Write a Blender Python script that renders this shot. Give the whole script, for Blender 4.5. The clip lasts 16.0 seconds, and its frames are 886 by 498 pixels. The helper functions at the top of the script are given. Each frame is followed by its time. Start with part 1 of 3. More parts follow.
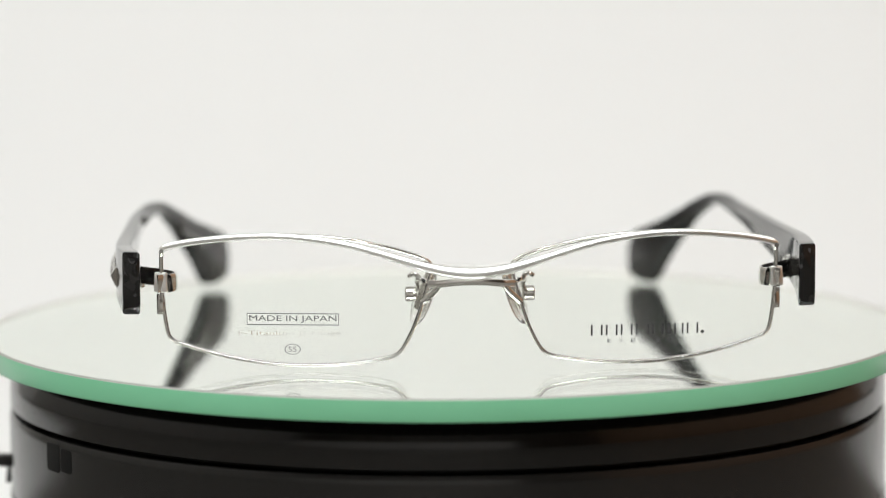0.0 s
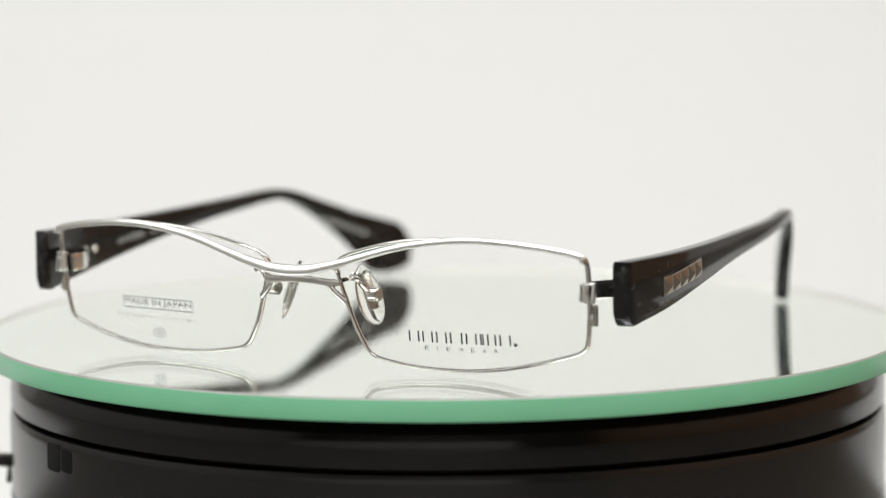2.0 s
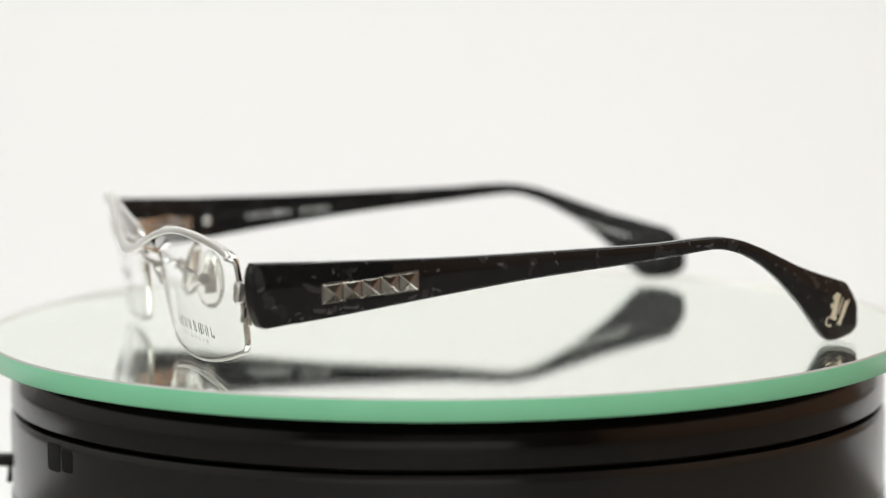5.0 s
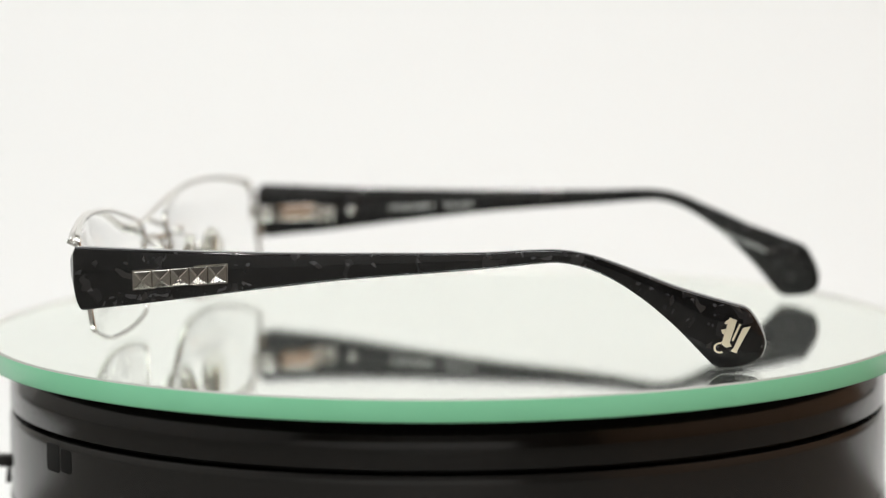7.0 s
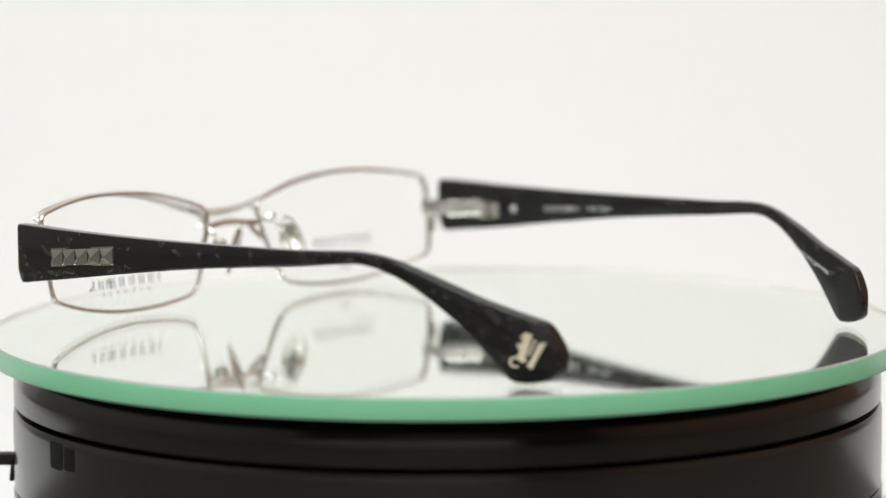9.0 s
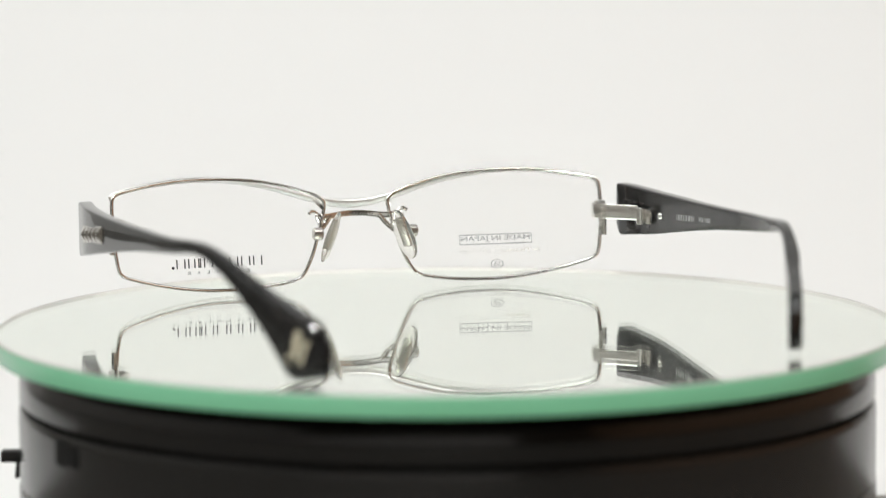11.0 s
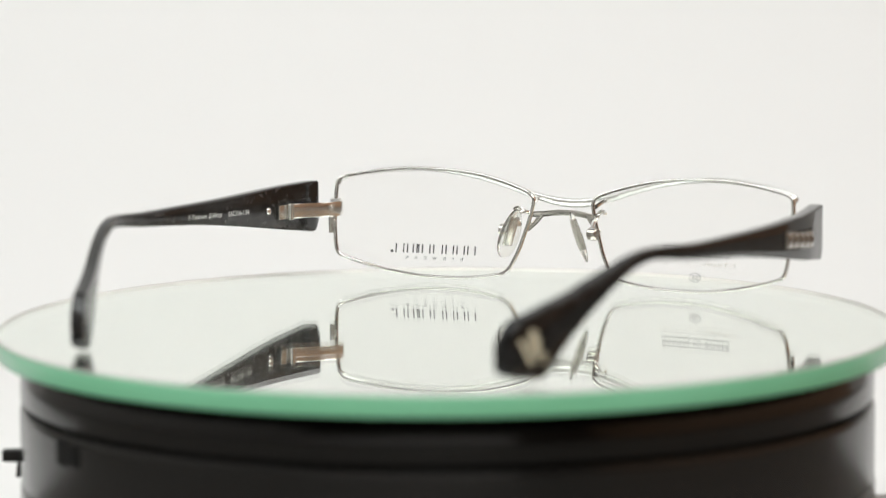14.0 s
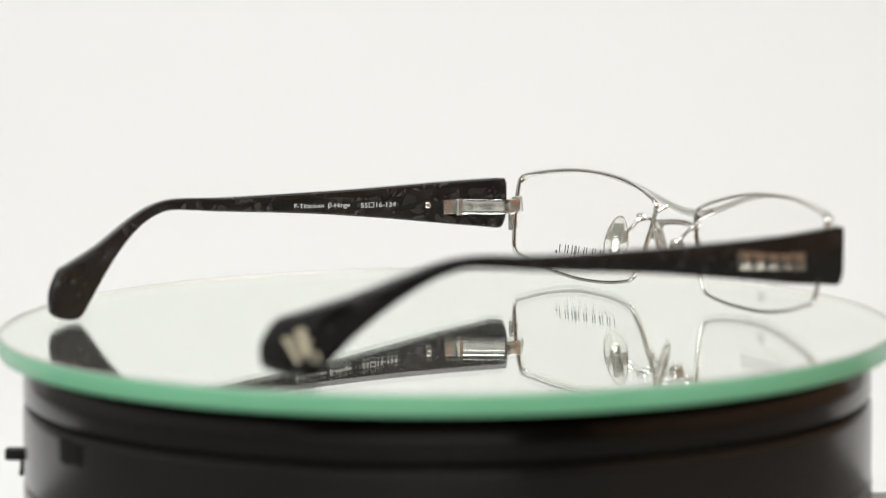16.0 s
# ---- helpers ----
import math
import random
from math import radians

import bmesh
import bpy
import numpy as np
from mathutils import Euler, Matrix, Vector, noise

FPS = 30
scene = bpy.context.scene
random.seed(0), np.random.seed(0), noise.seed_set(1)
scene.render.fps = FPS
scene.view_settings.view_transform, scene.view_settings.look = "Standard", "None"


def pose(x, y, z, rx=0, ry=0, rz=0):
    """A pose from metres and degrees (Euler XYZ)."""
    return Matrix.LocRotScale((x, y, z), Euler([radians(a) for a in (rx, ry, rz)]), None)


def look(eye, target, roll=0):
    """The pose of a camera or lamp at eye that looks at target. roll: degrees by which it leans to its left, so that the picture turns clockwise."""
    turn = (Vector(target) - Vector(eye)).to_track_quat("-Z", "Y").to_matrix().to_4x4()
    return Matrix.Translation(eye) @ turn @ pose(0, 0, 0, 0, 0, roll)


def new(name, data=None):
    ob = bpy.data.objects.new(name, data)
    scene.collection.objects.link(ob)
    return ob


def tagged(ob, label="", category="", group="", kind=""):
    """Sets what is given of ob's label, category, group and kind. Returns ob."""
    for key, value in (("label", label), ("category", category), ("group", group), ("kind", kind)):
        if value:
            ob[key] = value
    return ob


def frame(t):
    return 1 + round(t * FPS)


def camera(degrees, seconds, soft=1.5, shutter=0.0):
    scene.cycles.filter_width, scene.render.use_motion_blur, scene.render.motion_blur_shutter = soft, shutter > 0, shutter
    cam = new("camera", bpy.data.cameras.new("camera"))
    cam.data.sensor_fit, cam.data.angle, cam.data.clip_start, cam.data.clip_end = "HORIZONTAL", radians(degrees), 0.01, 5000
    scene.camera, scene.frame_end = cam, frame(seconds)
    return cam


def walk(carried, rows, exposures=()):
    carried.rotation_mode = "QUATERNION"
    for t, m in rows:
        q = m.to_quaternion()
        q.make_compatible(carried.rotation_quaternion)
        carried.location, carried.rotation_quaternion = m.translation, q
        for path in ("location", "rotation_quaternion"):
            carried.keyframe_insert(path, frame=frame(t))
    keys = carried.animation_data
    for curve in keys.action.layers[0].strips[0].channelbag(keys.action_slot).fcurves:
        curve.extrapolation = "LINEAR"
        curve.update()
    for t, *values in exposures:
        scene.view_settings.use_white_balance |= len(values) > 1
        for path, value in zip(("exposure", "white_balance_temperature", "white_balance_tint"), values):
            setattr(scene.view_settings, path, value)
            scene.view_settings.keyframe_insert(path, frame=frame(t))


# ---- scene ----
MM = 0.001

# ---- camera: on a tripod, creeping a little as the lens refocuses ----
cam = camera(16.275, 16.0, 1.2)
TILT, LEAN = 6.7045, -0.385
CREEP = [(0.0, 0.0), (2.0, 0.0005), (2.5, 0.0064), (3.0, 0.0151), (4.0, 0.0165), (4.2, 0.0050), (6.3, 0.0), (8.0, -0.0004),
         (8.5, 0.0014), (9.2, 0.0071), (11.5, 0.0151), (13.0, 0.0158), (14.5, 0.0176), (15.5, 0.0210), (16.0, 0.0217)]


def eye_pose(back):
    a = radians(TILT)
    return pose(-0.00079, -0.70261 - back * math.cos(a), 0.09975 + back * math.sin(a), 90 - TILT) @ pose(0, 0, 0, 0, 0, LEAN)


walk(cam, [(t, eye_pose(b)) for t, b in CREEP],
     [(0.0, 0.0), (2.0, 0.0), (3.5, 0.05), (7.0, 0.12), (9.0, 0.08), (12.5, 0.02), (16.0, 0.07)])

# ---- light: a lamp on the backdrop, a softbox on either side, a ceiling panel and two small spotlights ----
world = bpy.data.worlds.new("room_dark")
world.use_nodes = True
world.node_tree.nodes["Background"].inputs[0].default_value = (0.8, 0.85, 0.9, 1)
world.node_tree.nodes["Background"].inputs[1].default_value = 0.02
scene.world = world


def area_lamp(name, size, watts, m, colour, shape="SQUARE"):
    d = bpy.data.lights.new(name, "AREA")
    d.shape, d.size, d.energy, d.color = shape, size, watts, colour
    ob = new(name, d)
    ob.matrix_world = m
    return ob


area_lamp("backdrop_light", 0.6, 1.15, look((-0.05, 0.10, 1.10), (-0.02, 0.77, 0.34)), (0.938, 0.980, 0.968))
area_lamp("softbox_west_light", 0.75, 5.25, look((-0.82, -0.08, 0.97), (0.1, 0.7, 0.15)), (0.938, 0.980, 0.968))
area_lamp("softbox_east_light", 0.75, 4.0, look((0.82, -0.08, 0.97), (-0.1, 0.7, 0.15)), (0.938, 0.980, 0.968))
area_lamp("front_ceiling_light", 0.6, 9.5, look((-0.05, -0.80, 1.22), (0, -0.72, 0.0)), (0.938, 0.980, 0.968))
area_lamp("spot_light_a", 0.05, 3.2, look((-0.45, -0.75, 1.1), (0, 0, 0)), (1.0, 0.97, 0.93), "DISK")
area_lamp("spot_light_b", 0.05, 3.2, look((0.35, -0.55, 1.15), (0, 0, 0)), (1.0, 0.97, 0.93), "DISK")


# ---- materials ----
def material(name, colour, rough=0.5, metal=0.0, **more):
    m = bpy.data.materials.new(name)
    m.use_nodes = True
    b = m.node_tree.nodes["Principled BSDF"]
    b.inputs["Base Color"].default_value = (*colour, 1)
    b.inputs["Roughness"].default_value = rough
    b.inputs["Metallic"].default_value = metal
    for key, value in more.items():
        b.inputs[key.replace("_", " ")].default_value = value
    return m, m.node_tree, b


def node(tree, kind, **values):
    n = tree.nodes.new(kind)
    for key, value in values.items():
        n.inputs[key.replace("_", " ")].default_value = value
    return n


def ramp(tree, source, stops):
    r = tree.nodes.new("ShaderNodeValToRGB")
    while len(r.color_ramp.elements) < len(stops):
        r.color_ramp.elements.new(0.5)
    for e, (at, c) in zip(r.color_ramp.elements, stops):
        e.position, e.color = at, (*c, 1)
    tree.links.new(source, r.inputs[0])
    return r.outputs[0]


def coords(tree, scale=1.0):
    tc = tree.nodes.new("ShaderNodeTexCoord")
    mp = tree.nodes.new("ShaderNodeMapping")
    mp.inputs["Scale"].default_value = (scale,) * 3 if not isinstance(scale, tuple) else scale
    tree.links.new(tc.outputs["Object"], mp.inputs["Vector"])
    return mp.outputs["Vector"]


def noise_out(tree, scale, detail=4.0, stretch=1.0):
    n = node(tree, "ShaderNodeTexNoise", Scale=scale, Detail=detail)
    tree.links.new(coords(tree, stretch), n.inputs["Vector"])
    return n.outputs["Fac"]


def grain(tree, b, scale, rough_lo, rough_hi, bump=0.0, depth=0.0001):
    """Roughness that wanders between two values, and a fine relief."""
    f = noise_out(tree, scale)
    mr = tree.nodes.new("ShaderNodeMapRange")
    mr.inputs["To Min"].default_value, mr.inputs["To Max"].default_value = rough_lo, rough_hi
    tree.links.new(f, mr.inputs["Value"])
    tree.links.new(mr.outputs[0], b.inputs["Roughness"])
    if bump:
        bp = node(tree, "ShaderNodeBump", Strength=bump, Distance=depth)
        tree.links.new(noise_out(tree, scale * 4), bp.inputs["Height"])
        tree.links.new(bp.outputs[0], b.inputs["Normal"])


# white paper of the sweep
M_PAPER, tr, bs = material("white_paper", (0.84, 0.835, 0.832), 0.85)
tr.links.new(ramp(tr, noise_out(tr, 3.0), [(0.3, (0.82, 0.815, 0.815)), (0.7, (0.84, 0.836, 0.836))]), bs.inputs["Base Color"])
grain(tr, bs, 300.0, 0.8, 0.92, 0.15, 0.0002)
# painted room
M_WALL, tr, bs = material("white_wall_paint", (0.8, 0.79, 0.77), 0.7)
tr.links.new(ramp(tr, noise_out(tr, 2.0), [(0.3, (0.78, 0.77, 0.75)), (0.7, (0.81, 0.80, 0.785))]), bs.inputs["Base Color"])
M_DIM, tr, bs = material("taupe_wall_paint", (0.15, 0.136, 0.118), 0.7)
tr.links.new(ramp(tr, noise_out(tr, 2.0), [(0.3, (0.135, 0.122, 0.106)), (0.7, (0.165, 0.150, 0.131))]), bs.inputs["Base Color"])
M_SIDE, tr, bs = material("pale_grey_wall_paint", (0.46, 0.45, 0.43), 0.7)
tr.links.new(ramp(tr, noise_out(tr, 2.0), [(0.3, (0.45, 0.44, 0.42)), (0.7, (0.49, 0.48, 0.46))]), bs.inputs["Base Color"])
M_RUSSET, tr, bs = material("russet_wood_side", (0.5, 0.27, 0.15), 0.6)
tr.links.new(ramp(tr, noise_out(tr, 4.0, 6.0, (1, 6, 1)), [(0.3, (0.40, 0.235, 0.14)), (0.7, (0.50, 0.30, 0.185))]), bs.inputs["Base Color"])
M_BROWN, tr, bs = material("brown_room_end", (0.2, 0.14, 0.09), 0.6)
tr.links.new(ramp(tr, noise_out(tr, 4.0, 6.0, (1, 1, 6)), [(0.3, (0.055, 0.045, 0.036)), (0.7, (0.085, 0.070, 0.056))]), bs.inputs["Base Color"])
M_TABLE, tr, bs = material("beige_table_top", (0.3, 0.24, 0.17), 0.5)
tr.links.new(ramp(tr, noise_out(tr, 6.0, 8.0, (12, 1, 1)), [(0.3, (0.145, 0.135, 0.122)), (0.7, (0.195, 0.183, 0.167))]), bs.inputs["Base Color"])
grain(tr, bs, 80.0, 0.4, 0.6, 0.1, 0.0002)

# glossy black plastic of the turntable
M_BLACK, tr, bs = material("black_gloss_plastic", (0.006, 0.0055, 0.005), 0.12)
grain(tr, bs, 45.0, 0.08, 0.24, 0.06, 0.00006)
M_SATIN, tr, bs = material("black_satin_plastic", (0.010, 0.0095, 0.009), 0.2)
grain(tr, bs, 45.0, 0.12, 0.28, 0.06, 0.00006)
M_MATT, tr, bs = material("black_matt_plastic", (0.014, 0.013, 0.012), 0.5)
grain(tr, bs, 400.0, 0.4, 0.6, 0.2, 0.00005)

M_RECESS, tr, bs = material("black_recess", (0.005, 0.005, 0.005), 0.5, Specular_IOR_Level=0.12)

# float glass, its ground green edge and its silvering
M_PLATE, tr, bs = material("float_glass", (0.995, 1.0, 0.995), 0.0)
tr.nodes.remove(bs)
bend = node(tr, "ShaderNodeBsdfRefraction", Color=(0.995, 1.0, 0.993, 1), Roughness=0.0, IOR=1.5)
sheen = node(tr, "ShaderNodeBsdfGlossy", Color=(1, 1, 1, 1), Roughness=0.0)
dust = node(tr, "ShaderNodeBsdfDiffuse", Color=(0.8, 0.8, 0.78, 1))
sheen_mix, dust_mix = node(tr, "ShaderNodeMixShader", Fac=0.2), node(tr, "ShaderNodeMixShader", Fac=0.004)
tr.links.new(bend.outputs[0], sheen_mix.inputs[1])
tr.links.new(sheen.outputs[0], sheen_mix.inputs[2])
tr.links.new(sheen_mix.outputs[0], dust_mix.inputs[1])
tr.links.new(dust.outputs[0], dust_mix.inputs[2])
tr.links.new(dust_mix.outputs[0], tr.nodes["Material Output"].inputs[0])
M_EDGE, tr, bs = material("green_glass_edge", (0.22, 0.56, 0.36), 0.25)
tr.links.new(ramp(tr, noise_out(tr, 25.0, 3.0), [(0.3, (0.31, 0.84, 0.50)), (0.7, (0.35, 0.90, 0.56))]), bs.inputs["Base Color"])
grain(tr, bs, 40.0, 0.2, 0.3)
through_light = node(tr, "ShaderNodeBsdfTranslucent", Color=(0.50, 0.86, 0.66, 1))
edge_mix = node(tr, "ShaderNodeMixShader", Fac=0.04)
tr.links.new(bs.outputs[0], edge_mix.inputs[1])
tr.links.new(through_light.outputs[0], edge_mix.inputs[2])
tr.links.new(edge_mix.outputs[0], tr.nodes["Material Output"].inputs[0])
M_ARRIS, tr, bs = material("ground_glass_arris", (0.42, 0.44, 0.40), 0.4)
grain(tr, bs, 900.0, 0.3, 0.5, 0.2, 0.00003)
M_FROST, tr, bs = material("frosted_cut_glass", (0.80, 0.76, 0.73), 0.6)
grain(tr, bs, 900.0, 0.5, 0.7, 0.2, 0.00003)
M_MIRROR, tr, bs = material("silvering", (0.975, 1.0, 0.965), 0.0, 0.98)

# polished white-metal alloy
M_SILVER, tr, bs = material("polished_titanium", (0.86, 0.845, 0.815), 0.1, 1.0)
grain(tr, bs, 900.0, 0.09, 0.19, 0.05, 0.00002)
M_BROW, tr, bs = material("satin_titanium", (0.93, 0.92, 0.90), 0.3, 1.0)
grain(tr, bs, 900.0, 0.26, 0.36, 0.05, 0.00002)
M_STUD, tr, bs = material("gunmetal_studs", (0.46, 0.435, 0.40), 0.12, 1.0)
grain(tr, bs, 900.0, 0.08, 0.18, 0.05, 0.00002)
M_STEEL, tr, bs = material("hinge_steel", (0.66, 0.64, 0.60), 0.22, 1.0)
grain(tr, bs, 900.0, 0.16, 0.3, 0.05, 0.00002)
M_EMBLEM, tr, bs = material("champagne_metal_inlay", (0.74, 0.67, 0.50), 0.4, 0.3)

# black acetate with pearly grey flakes
M_ACETATE, tr, bs = material("black_pearl_acetate", (0.01, 0.01, 0.01), 0.07, 0.0, IOR=1.5)
vec = coords(tr)
warp = node(tr, "ShaderNodeTexNoise", Scale=120.0, Detail=2.0)
tr.links.new(vec, warp.inputs["Vector"])
mixv = tr.nodes.new("ShaderNodeVectorMath")
mixv.operation = "MULTIPLY_ADD"
mixv.inputs[1].default_value = (0.004, 0.016, 0.005)
tr.links.new(warp.outputs["Color"], mixv.inputs[0])
tr.links.new(vec, mixv.inputs[2])
cells = node(tr, "ShaderNodeTexVoronoi", Scale=430.0)
tr.links.new(mixv.outputs[0], cells.inputs["Vector"])
sep = tr.nodes.new("ShaderNodeSeparateColor")
tr.links.new(cells.outputs["Color"], sep.inputs[0])
flake = ramp(tr, sep.outputs[0], [(0.0, (0.0055, 0.0055, 0.0056)), (0.50, (0.0075, 0.0075, 0.0077)), (0.72, (0.0095, 0.0093, 0.0096)), (0.88, (0.0135, 0.013, 0.0135)), (0.96, (0.021, 0.020, 0.0205)), (0.99, (0.037, 0.034, 0.032))])
# fine pale specks between the flakes
fine = node(tr, "ShaderNodeTexVoronoi", Scale=1150.0)
tr.links.new(mixv.outputs[0], fine.inputs["Vector"])
fine_sep = tr.nodes.new("ShaderNodeSeparateColor")
tr.links.new(fine.outputs["Color"], fine_sep.inputs[0])
speck = ramp(tr, fine_sep.outputs[1], [(0.0, (0, 0, 0)), (0.93, (0.0, 0.0, 0.0)), (0.965, (0.005, 0.005, 0.0055)), (0.988, (0.045, 0.044, 0.046))])
flake_add = tr.nodes.new("ShaderNodeVectorMath")
tr.links.new(flake, flake_add.inputs[0])
tr.links.new(speck, flake_add.inputs[1])
flake = flake_add.outputs[0]
tr.links.new(flake, bs.inputs["Base Color"])

# clear coated plastic of the demo lenses: hardly any gloss
M_LENS, tr, bs = material("clear_demo_lens", (0.985, 0.985, 0.98), 0.0, 0.0, Transmission_Weight=1.0, IOR=1.12)

M_PAD, tr, bs = material("clear_silicone", (0.97, 0.965, 0.93), 0.05, 0.0, Transmission_Weight=0.95, IOR=1.3)
M_INK, tr, bs = material("black_print", (0.02, 0.02, 0.022), 0.5)
M_GREY_INK, tr, bs = material("dark_grey_print", (0.10, 0.105, 0.11), 0.5)
M_TAN_INK, tr, bs = material("pale_gold_print", (0.66, 0.58, 0.44), 0.35, 0.4)
thin = tr.nodes.new("ShaderNodeBsdfTransparent")
thin_mix = node(tr, "ShaderNodeMixShader", Fac=0.6)
tr.links.new(ramp(tr, noise_out(tr, 130.0, 2.0), [(0.35, (0.55, 0.55, 0.55)), (0.60, (0.92, 0.92, 0.92))]), thin_mix.inputs[0])
tr.links.new(bs.outputs[0], thin_mix.inputs[1])
tr.links.new(thin.outputs[0], thin_mix.inputs[2])
tr.links.new(thin_mix.outputs[0], tr.nodes["Material Output"].inputs[0])
M_WHITE_INK, tr, bs = material("white_print", (0.75, 0.75, 0.74), 0.5)


# ---- mesh tools ----
def part(name, bm, mat, parent=None, label="", smooth=True, at=None):
    """One mesh object from a bmesh; at: its origin, in the parent's space."""
    bmesh.ops.recalc_face_normals(bm, faces=bm.faces[:])
    if at is not None:
        bmesh.ops.translate(bm, verts=bm.verts[:], vec=-Vector(at))
    me = bpy.data.meshes.new(name)
    bm.to_mesh(me)
    bm.free()
    if smooth:
        me.set_sharp_from_angle(angle=radians(38))
        for p in me.polygons:
            p.use_smooth = True
    me.materials.append(mat)
    ob = new(name, me)
    if parent is not None:
        ob.parent = parent
    if at is not None:
        ob.location = at
    return tagged(ob, label)


def catmull(points, steps=6, closed=False):
    pts = [Vector(p) for p in points]
    n = len(pts)
    out = []
    for i in range(n if closed else n - 1):
        if closed:
            a, b, c, d = pts[i - 1], pts[i], pts[(i + 1) % n], pts[(i + 2) % n]
        else:
            a, b, c, d = pts[max(i - 1, 0)], pts[i], pts[i + 1], pts[min(i + 2, n - 1)]
        for k in range(steps):
            t = k / steps
            out.append(0.5 * (2 * b + (c - a) * t + (2 * a - 5 * b + 4 * c - d) * t * t + (3 * b - a - 3 * c + d) * t ** 3))
    if not closed:
        out.append(pts[-1])
    return out


def oval(a, b, n=10, power=1.0):
    """A closed section: a across, b deep; power under 1 squares it."""
    out = []
    for i in range(n):
        t = 2 * math.pi * (i + 0.5) / n
        c, s = math.cos(t), math.sin(t)
        out.append((a * math.copysign(abs(c) ** power, c), b * math.copysign(abs(s) ** power, s)))
    return out


def sweep(points, section, ref=(0, 1, 0), closed=False, scale=None, bm=None):
    """A solid wire along points; the section's second axis lies along ref. scale(i / n): its growth on the way."""
    bm = bm or bmesh.new()
    n, rings = len(points), []
    for i, p in enumerate(points):
        nxt = points[(i + 1) % n] if closed or i < n - 1 else p
        prv = points[i - 1] if closed or i > 0 else p
        t = (nxt - prv).normalized()
        r = Vector(ref)
        deep = r - t * r.dot(t)
        if deep.length < 0.05:
            deep = Vector((0, 0, 1)) - t * t.z
        deep.normalize()
        side = t.cross(deep)
        k = scale(i / (n - 1)) if scale else 1.0
        rings.append([bm.verts.new(p + side * a * k + deep * b * k) for a, b in section])
    m = len(section)
    for i in range(n if closed else n - 1):
        r0, r1 = rings[i], rings[(i + 1) % n]
        for j in range(m):
            bm.faces.new((r0[j], r0[(j + 1) % m], r1[(j + 1) % m], r1[j]))
    if not closed:
        bm.faces.new(rings[0][::-1])
        bm.faces.new(rings[-1])
    return bm


def lathe(profile, seg=192, closed=False):
    """Turns a profile of (radius, height) about the z axis."""
    bm = bmesh.new()
    rings = []
    for r, z in profile:
        rings.append([bm.verts.new((r * math.cos(2 * math.pi * i / seg), r * math.sin(2 * math.pi * i / seg), z)) for i in range(seg)])
    pairs = list(zip(rings, rings[1:]))
    if closed:
        pairs.append((rings[-1], rings[0]))
    for a, b in pairs:
        for i in range(seg):
            j = (i + 1) % seg
            bm.faces.new((a[i], a[j], b[j], b[i]))
    if not closed:
        bm.faces.new(rings[0][::-1])
        bm.faces.new(rings[-1])
    return bm


def block(size, m, bevel=0.0, bm=None):
    """A bevelled box of that size, in metres, at the pose m."""
    one = bmesh.new()
    bmesh.ops.create_cube(one, size=1.0, matrix=Matrix.Diagonal((*size, 1)))
    if bevel:
        bmesh.ops.bevel(one, geom=one.edges[:], offset=bevel, segments=2, affect="EDGES", profile=0.5)
    bmesh.ops.transform(one, matrix=m, verts=one.verts[:])
    if bm is None:
        return one
    me = bpy.data.meshes.new("scrap")
    one.to_mesh(me)
    one.free()
    bm.from_mesh(me)
    bpy.data.meshes.remove(me)
    return bm


def rod(radius, length, m, seg=20, bevel=0.0):
    """A cylinder along its own z at the pose m."""
    h = length / 2
    pr = [(radius - bevel, -h), (radius, -h + bevel), (radius, h - bevel), (radius - bevel, h)] if bevel else [(radius, -h), (radius, h)]
    bm = lathe(pr, seg)
    bmesh.ops.transform(bm, matrix=m, verts=bm.verts[:])
    return bm


def letters(text):
    """The outline faces of a text, scaled into a unit box."""
    cu = bpy.data.curves.new("lettering", "FONT")
    cu.body, cu.resolution_u = text, 3
    ob = new("lettering", cu)
    me = bpy.data.meshes.new_from_object(ob.evaluated_get(bpy.context.evaluated_depsgraph_get()))
    bm = bmesh.new()
    bm.from_mesh(me)
    bpy.data.objects.remove(ob)
    bpy.data.curves.remove(cu)
    bpy.data.meshes.remove(me)
    xs, ys = [v.co.x for v in bm.verts], [v.co.y for v in bm.verts]
    x0, x1, y0, y1 = min(xs), max(xs), min(ys), max(ys)
    for v in bm.verts:
        v.co = ((v.co.x - x0) / (x1 - x0), (v.co.y - y0) / (y1 - y0), 0)
    return bm


def strokes(quads):
    """Flat bars, each four (s, t) corners in the unit box."""
    bm = bmesh.new()
    for q in quads:
        bm.faces.new([bm.verts.new((s, t, 0)) for s, t in q])
    return bm


def upright_bars(widths, gap):
    """A row of plain bars for lettering that is not spelt out."""
    total = sum(widths) + gap * (len(widths) - 1)
    quads, x = [], 0.0
    for w in widths:
        t = min(0.5 * w, 0.15)
        for a, b in ((x, x + t), (x + w - t, x + w)):
            quads.append([(a / total, 0), (b / total, 0), (b / total, 1), (a / total, 1)])
        x += w + gap
    return strokes(quads)


def laid(bm, mapping):
    """Puts a flat (s, t) figure on a surface by mapping(s, t) -> point."""
    bmesh.ops.triangulate(bm, faces=bm.faces[:])
    for v in bm.verts:
        v.co = mapping(v.co.x, v.co.y)
    return bm


# ---- the place: a white sweep inside a plain room ----
FLOOR_Z = -0.062


